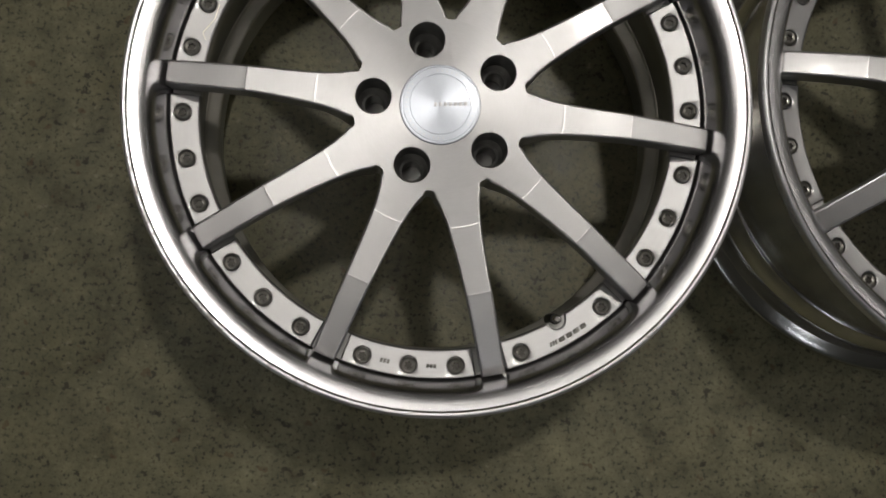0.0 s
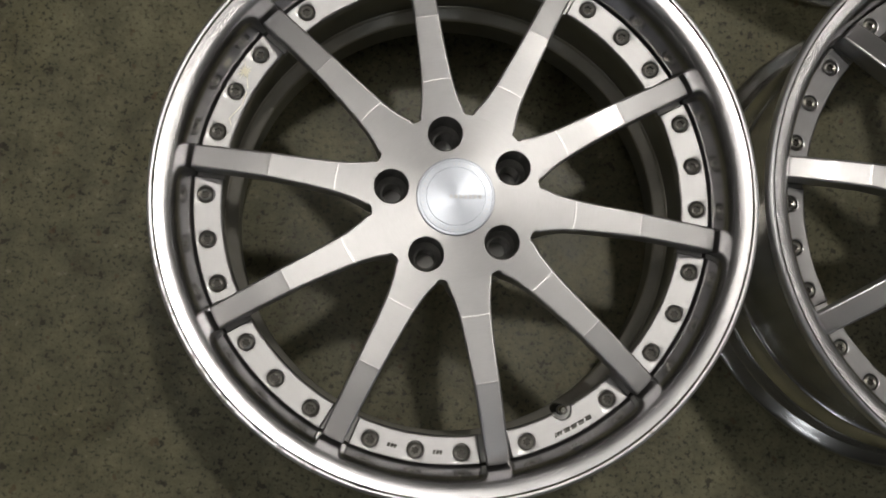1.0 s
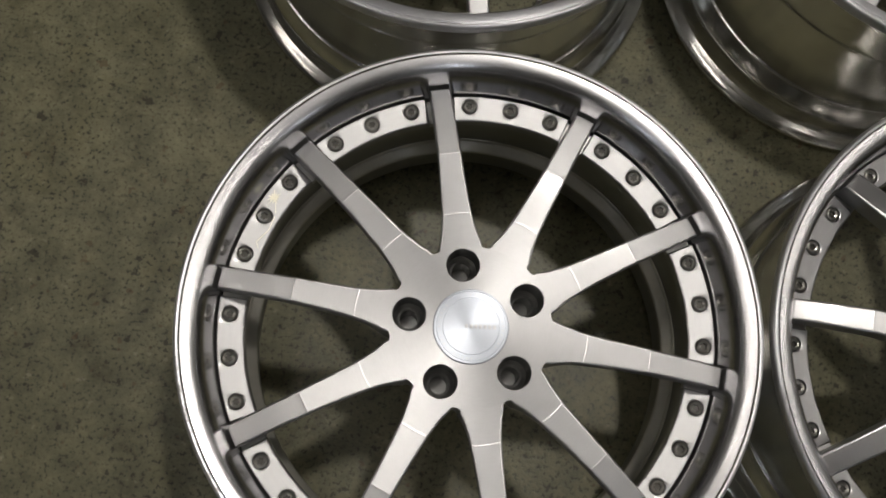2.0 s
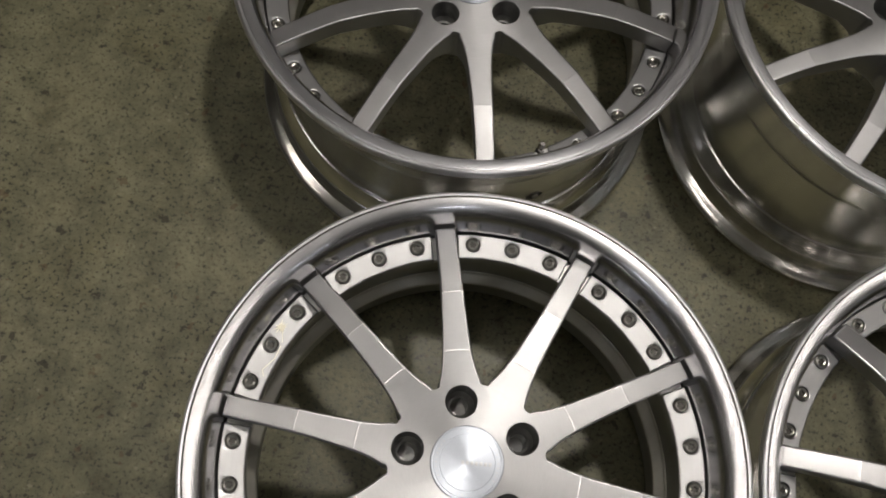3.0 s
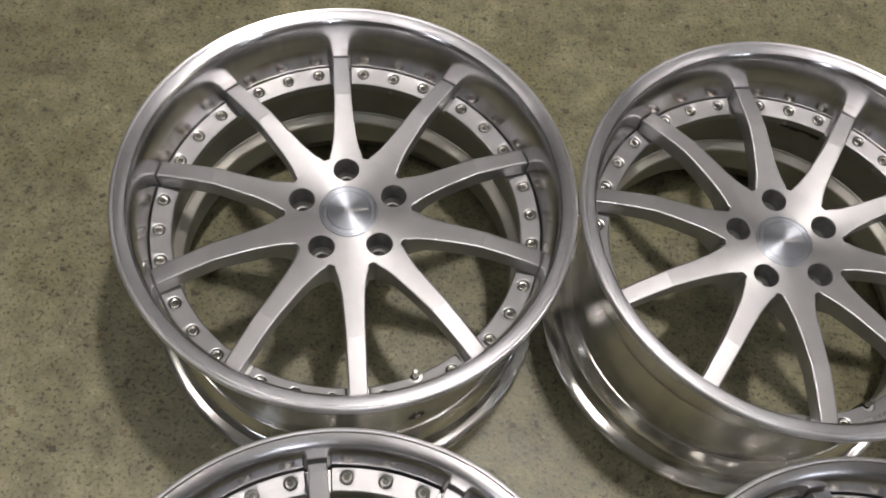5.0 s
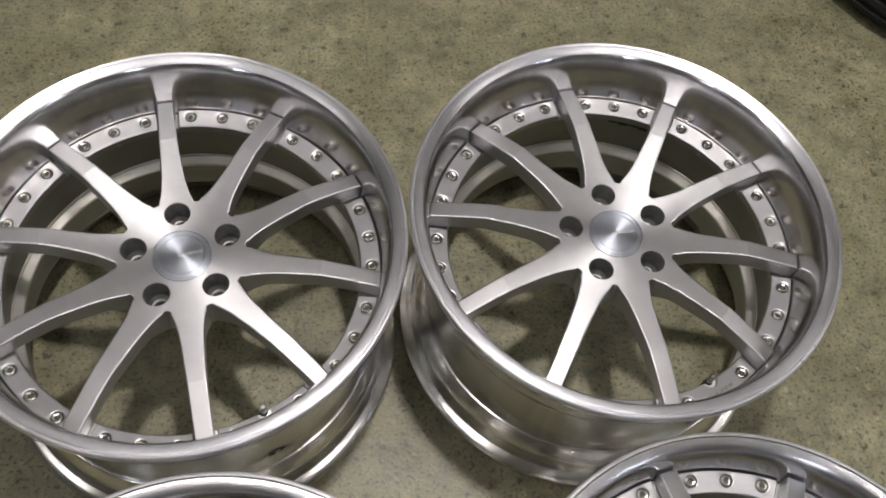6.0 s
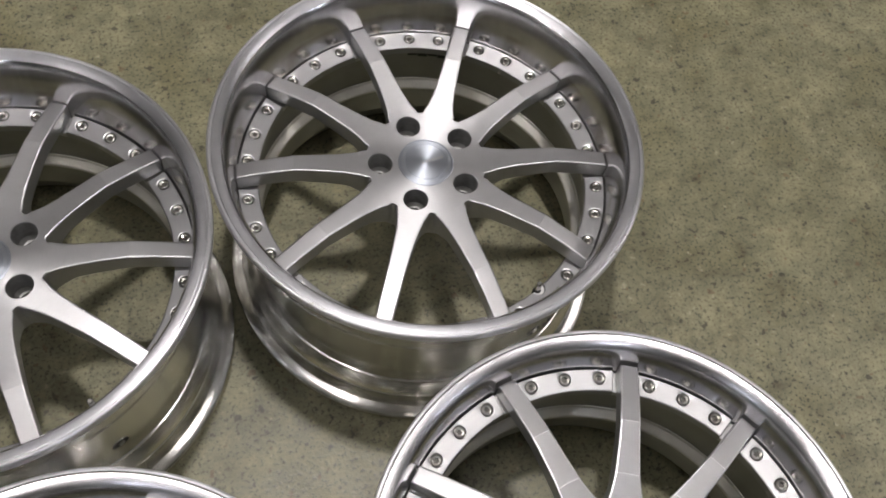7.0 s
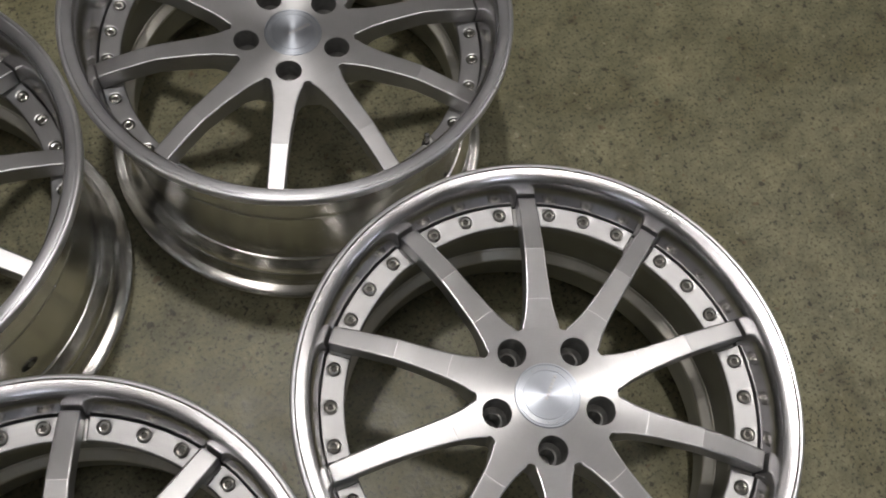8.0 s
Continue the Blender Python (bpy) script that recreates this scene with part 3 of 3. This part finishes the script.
def ring_marks_mesh():
    """The row of small raised strokes round the cap."""
    bm = bmesh.new()
    z = top_z(0.034) + 0.0016
    for k in range(44):
        if 8 < k % 22 < 14:
            continue
        a = 2 * math.pi * k / 44
        vs = []
        for dz in (-0.0002, 0.00022):
            for da, dr in ((-0.018, -0.0009), (0.018, -0.0009), (0.014, 0.0009), (-0.014, 0.0009)):
                r = 0.0288 + dr * (1.0 if k % 3 else 0.7)
                vs.append(bm.verts.new((r * math.cos(a + da), r * math.sin(a + da), z + dz)))
        bm.faces.new(vs[4:])
        for i in range(4):
            bm.faces.new((vs[i], vs[(i + 1) % 4], vs[4 + (i + 1) % 4], vs[4 + i]))
    return finish(bm, "ring_marks", M_MARK, 30)


def hole_meshes():
    bm = bmesh.new()
    n = 28
    rings = []
    for s, z in ((1.12, -0.0006), (1.10, 0.0003), (1.0, 0.0005), (0.95, 0.0), (0.9, -0.004)):
        rings.append([bm.verts.new((0.0098 * s * math.cos(2 * math.pi * k / n), 0.0066 * s * math.sin(2 * math.pi * k / n), z)) for k in range(n)])
    for i, (a, b) in enumerate(zip(rings, rings[1:])):
        for k in range(n):
            bm.faces.new((a[k], a[(k + 1) % n], b[(k + 1) % n], b[k])).material_index = 0 if i < 1 else 1
    bm.faces.new([bm.verts.new(v.co + Vector((0, 0, 0.0037))) for v in rings[-1]]).material_index = 1
    hole = finish(bm, "valve_hole", [M_BARREL, M_DARK], 30)
    bm = bmesh.new()
    revolve(bm, [(0.0042, -0.0005), (0.0040, 0.0008), (0.0030, 0.0012), (0.0016, 0.0006), (0.0001, 0.0006)], 6, closed=False)
    return hole, finish(bm, "valve_nut", M_BOLT, 20)


RING_MARKS = ring_marks_mesh()
HOLE, NUT = hole_meshes()


def wheel(cx, cy, phi, zb, top, valve_at, label, rim_mat, cap_turn=0.0):
    """A three-piece wheel lying face up on the floor."""
    root = new("alloy_wheel")
    root.matrix_basis = pose(cx, cy, zb, 0, 0, phi)
    tagged(root, label, "car wheel", "wheels on the floor")
    part("lip", lip_mesh(top, zb, top > 0.27, rim_mat), root, None, "polished stepped outer lip")
    part("barrel", barrel_mesh(zb), root, None, "polished inner barrel resting on the floor")
    part("inner_band", upper_band_mesh(zb), root, None, "inner wall with the shade under the flange painted in dark grey")
    part("hub", HUB_DEEP if top > 0.27 else HUB, root)
    part("flange_ring", RING, root)
    for k in range(10):
        part("spoke", SPOKE_DEEP if top > 0.27 else SPOKE, root, pose(0, 0, 0, 0, 0, 36 * k))
        turn = 36 * k + 18
        has_valve = k == valve_at
        pad = part("flange_pad", PAD_V if has_valve else PAD, root, pose(0, 0, 0, 0, 0, turn))
        for j in ((-1, 1) if has_valve else (-1, 0, 1)):
            a = j * BOLT_D
            part("bolt", BOLT_DEEP if top > 0.27 else BOLT, pad, pose(R_BOLT * math.cos(a), R_BOLT * math.sin(a), 0.0004, 0, -PAD_TILT, math.degrees(a)) @ pose(0, 0, 0, 0, 0, random.uniform(0, 60)), "steel flange bolt")
        if has_valve:
            stem = part("valve_stem", STEM, root, pose(0.2065 * math.cos(radians(turn)), 0.2065 * math.sin(radians(turn)), -0.006, 0, 0, turn), "steel valve stem in a notch")
            part("valve_cap", VCAP, stem, pose(0, 0, 0.0005), "chrome valve cap")
            for i, (d, me) in enumerate(((-0.0190, STRIPE), (-0.0164, STRIPE), (-0.0138, STRIPE), (-0.0082, LETTER), (-0.0010, LETTER), (0.0062, LETTER), (0.0134, LETTER))):
                a = (d + 0.004) / 0.2245
                part("brand_mark", me, pad, pose(0.2245 * math.cos(a), 0.2245 * math.sin(a), 0.0006, PAD_TILT, 0, math.degrees(a) + 90))
        if k == (valve_at - 1) % 10:
            for d in (-0.0235, -0.0205, -0.0175, 0.0165, 0.0195, 0.0225):
                a = d / 0.2204
                part("cast_mark", MARK, pad, pose(0.2204 * math.cos(a), 0.2204 * math.sin(a), 0.0002, PAD_TILT, 0, math.degrees(a) + 90))
    cap = part("centre_cap", CAP, root, None, "spun silver centre cap with faint raised marks")
    tagged(part("ring_marks", RING_MARKS, cap, None, "tiny raised marks round the cap"), kind="stuff")
    zc = top_z(0.034) + 0.0018
    for i in range(7):
        d = -0.004 + 0.0042 * i
        a = radians(cap_turn)
        part("cap_mark", LINE, cap, pose(d * math.cos(a), d * math.sin(a), zc, 0, 0, cap_turn))
    if top > 0.27:
        a = radians(36 * valve_at + 18)
        hole = part("valve_hole", HOLE, root, pose(0.2247 * math.cos(a), 0.2247 * math.sin(a), 0.105 - zb, 90, 0, 36 * valve_at + 18 + 90), "dark oval valve hole in the wall")
        part("valve_nut", NUT, hole, pose(0.0012, 0.0, 0.0005), "steel valve nut")
    return root


ZB_F, TOP_F, ZB_R, TOP_R = 0.211, 0.2602, 0.202, 0.2845
wheel_a = wheel(0.0, 0.0, 28.5, ZB_F, TOP_F, 7, "silver ten-spoke alloy wheel with scuffed polished lip, on concrete", M_RIM_KERBED, -28)
wheel(0.5270, 0.0097, 28.81, ZB_F, TOP_F, 7, "silver ten-spoke alloy wheel with shallow polished lip, lying on the floor", M_RIM, 10)
wheel(-0.0399, 0.5257, 26.39, ZB_R, TOP_R, 7, "silver ten-spoke alloy wheel with deep polished lip, lying on the floor", M_RIM, -14)
M_SCUFF = simple("bare_scuffed_metal", (0.80, 0.77, 0.64), 0.5, 0.6, 0.15, 400)


def scuff_mesh():
    """A shallow burst of scraped metal with two long scratches, on the flange face."""
    rng = random.Random(5)
    bm = bmesh.new()

    def at(r, deg, z=0.00035):
        return (r * math.cos(radians(deg)), r * math.sin(radians(deg)), z + LEAN * (r - R_BOLT))
    mid = bm.verts.new(at(0.2222, -5.2, 0.0005))
    rim = []
    for k in range(22):
        a = 2 * math.pi * k / 22
        d = (0.0080 if k % 2 else 0.0038) * rng.uniform(0.6, 1.15)
        rim.append(bm.verts.new(at(0.2222 + d * math.cos(a) * 0.8, -5.2 + math.degrees(d * math.sin(a) / 0.2222))))
    for k in range(22):
        bm.faces.new((mid, rim[k], rim[(k + 1) % 22]))
    for line in (((0.2195, -4.6), (0.2160, -3.4), (0.2125, -2.0)), ((0.2118, -1.2), (0.2100, 2.6), (0.2150, 6.6), (0.2110, 8.0))):
        for (r0, a0), (r1, a1) in zip(line, line[1:]):
            w = 0.00035
            bm.faces.new([bm.verts.new(at(r, a)) for r, a in ((r0 - w, a0), (r0 + w, a0), (r1 + w, a1), (r1 - w, a1))])
    return finish(bm, "scuff", M_SCUFF, 60)


part("scuff", scuff_mesh(), wheel_a, pose(0, 0, 0, 0, 0, 126), "pale scuff scraped into the flange")
wheel_d = wheel(0.4823, 0.5368, 24.62, ZB_R, TOP_R, 7, "silver ten-spoke alloy wheel with deep lip and black balance weight", M_RIM_CHIPPED, -20)


def strip_mesh(name, rad, wide, a0, a1, z0, z1, material):
    """A short strip stuck on a cylinder."""
    bm = bmesh.new()
    cols = []
    for a in np.linspace(radians(a0), radians(a1), 9):
        cols.append([bm.verts.new((r * math.cos(a), r * math.sin(a), z)) for r, z in ((rad, z0), (rad, z1), (rad + wide, z1), (rad + wide, z0))])
    for p, q in zip(cols, cols[1:]):
        for k in range(4):
            bm.faces.new((p[k], p[(k + 1) % 4], q[(k + 1) % 4], q[k]))
    bm.faces.new(cols[0])
    bm.faces.new(list(reversed(cols[-1])))
    bmesh.ops.recalc_face_normals(bm, faces=bm.faces)
    return finish(bm, name, material, 30)


for k in range(4):
    a0 = 39.5 + 3.7 * k
    part("balance_weight", strip_mesh("balance_weight", 0.2161, 0.0034, a0, a0 + 3.5, -0.031 + 0.002 * (k % 2), -0.0175, M_WEIGHT), wheel_d, None, "black stick-on balance weight")
for k, (a0, a1, z0, z1) in enumerate(((276.0, 276.6, 0.074, 0.090), (277.2, 277.7, 0.072, 0.086), (278.4, 278.8, 0.076, 0.092), (279.4, 280.0, 0.074, 0.088), (276.2, 279.6, 0.081, 0.0825))):
    part("marker_stroke", strip_mesh("marker_stroke", 0.2246, 0.0009, a0, a1, z0 - ZB_R, z1 - ZB_R, M_DARK), wheel_d, None, "black marker stroke on the barrel")


# ---- setting ----
def slab(name, lo, hi, material, label):
    bm = bmesh.new()
    bmesh.ops.create_cube(bm, size=1.0)
    for v in bm.verts:
        v.co = Vector([l + (h - l) * (c + 0.5) for l, h, c in zip(lo, hi, v.co)])
    return tagged(new(name, finish(bm, name, material, 30, False)), label, name.split("_")[0], kind="structure")


slab("floor", (-6, -6, -0.1), (6, 9, 0), M_FLOOR, "worn olive-grey concrete floor with dark flecks")
slab("ceiling", (-6.2, -6.2, CEIL), (6.2, 9.2, CEIL + 0.1), M_CEIL, "plain grey workshop ceiling")
slab("wall_north", (-6.2, 9, -0.1), (6.2, 9.2, CEIL), M_WALL, "plain painted workshop wall")
slab("wall_south", (-6.2, -6.2, -0.1), (6.2, -6, CEIL), M_WALL, "plain painted workshop wall")
slab("wall_east", (6, -6, -0.1), (6.2, 9, CEIL), M_WALL, "plain painted workshop wall")
slab("wall_west", (-6.2, -6, -0.1), (-6, 9, CEIL), M_WALL, "plain painted workshop wall")


def fluorescent(x, y, tube_mat):
    """A twin-tube ceiling fitting, hung below the ceiling."""
    root = new("ceiling_lamp")
    root.matrix_basis = pose(x, y, LAMP_Z, 0, 0, 90)
    tagged(root, "white twin-tube fluorescent fitting hung under the ceiling", "lamp", "ceiling lamps")
    bm = bmesh.new()
    bmesh.ops.create_cube(bm, size=1.0)
    for v in bm.verts:
        v.co = Vector((v.co.x * 1.26, v.co.y * (0.06 if v.co.z > 0 else 0.10), v.co.z * 0.06 + 0.07))
    part("housing", finish(bm, "housing", M_WALL, 30, False), root)
    for side in (-0.055, 0.055):
        bm = bmesh.new()
        bmesh.ops.create_cone(bm, cap_ends=True, segments=16, radius1=0.016, radius2=0.016, depth=1.2, matrix=Matrix.Rotation(radians(90), 4, "Y"))
        part("tube", finish(bm, "tube", tube_mat, 40, False), root, pose(0, side, 0))


# rows of fittings across the workshop, cooler ones behind
for lx in (-2.45, -0.6, 1.25, 3.1, 4.95):
    for ly in (0.3, 3.8, 7.2):
        fluorescent(lx, ly, M_TUBE_OLD if ly < 1 else M_TUBE_FAR)
for lx in (-2.4, 0.72, 3.8):
    fluorescent(lx, -2.8, M_TUBE_COOL)


def pendant(x, y, z):
    """A dished workshop lamp on a cable, with a round frosted disc."""
    root = new("pendant_lamp")
    root.matrix_basis = pose(x, y, z)
    tagged(root, "grey dished pendant lamp with a round glowing disc", "lamp")
    bm = bmesh.new()
    revolve(bm, [(0.090, 0.0), (0.150, -0.010), (0.156, -0.008), (0.152, 0.004), (0.125, 0.050), (0.075, 0.085), (0.040, 0.100), (0.036, 0.160), (0.010, 0.170),
                 (0.010, 0.150), (0.030, 0.150), (0.034, 0.095), (0.070, 0.078), (0.088, 0.030)], 48)
    bmesh.ops.recalc_face_normals(bm, faces=bm.faces)
    part("shade", finish(bm, "shade", M_WALL, 30, False), root)
    bm = bmesh.new()
    rings = revolve(bm, [(0.089, 0.012), (0.089, 0.002), (0.070, -0.002), (0.035, -0.004), (0.004, -0.005)], 40, closed=False)
    bm.faces.new(rings[-1])
    bmesh.ops.recalc_face_normals(bm, faces=bm.faces)
    part("disc", finish(bm, "disc", M_DISC, 40, False), root, None, "glowing frosted disc")
    bm = bmesh.new()
    revolve(bm, [(0.0001, 0.165), (0.004, 0.165), (0.004, CEIL - z), (0.0001, CEIL - z)], 10, closed=False)
    part("cable", finish(bm, "cable", M_RUBBER, 40, False), root, None, "black cable")


pendant(0.42, 0.72, 2.95)


def tyre(cx, cy, rad, tall):
    """A black tyre lying flat."""
    root = new("tyre")
    root.matrix_basis = pose(cx, cy, 0)
    tagged(root, "black rubber car tyre lying on the concrete floor", "tyre")
    h = tall
    side = [(rad - 0.125, 0.030), (rad - 0.118, 0.012), (rad - 0.09, 0.002), (rad - 0.055, 0.0), (rad - 0.026, 0.008), (rad - 0.008, 0.024)]
    tread = [(rad - 0.001, 0.04)] + [(rad - 0.007 if g else rad, z) for z0 in np.linspace(0.05, h - 0.05, 5) for g, z in ((0, z0 - 0.011), (1, z0 - 0.010), (1, z0 + 0.002), (0, z0 + 0.003))] + [(rad - 0.001, h - 0.036)]
    up = [(r, h - z) for r, z in reversed(side)]
    back = [(rad - 0.118, h - 0.036), (rad - 0.06, h - 0.03), (rad - 0.03, h * 0.5), (rad - 0.06, 0.03), (rad - 0.118, 0.036)]
    bm = bmesh.new()
    revolve(bm, side + tread + up + back, 96)
    bmesh.ops.recalc_face_normals(bm, faces=bm.faces)
    part("casing", finish(bm, "casing", M_RUBBER, 30, False), root)


tyre(1.345, 1.285, 0.32, 0.205)
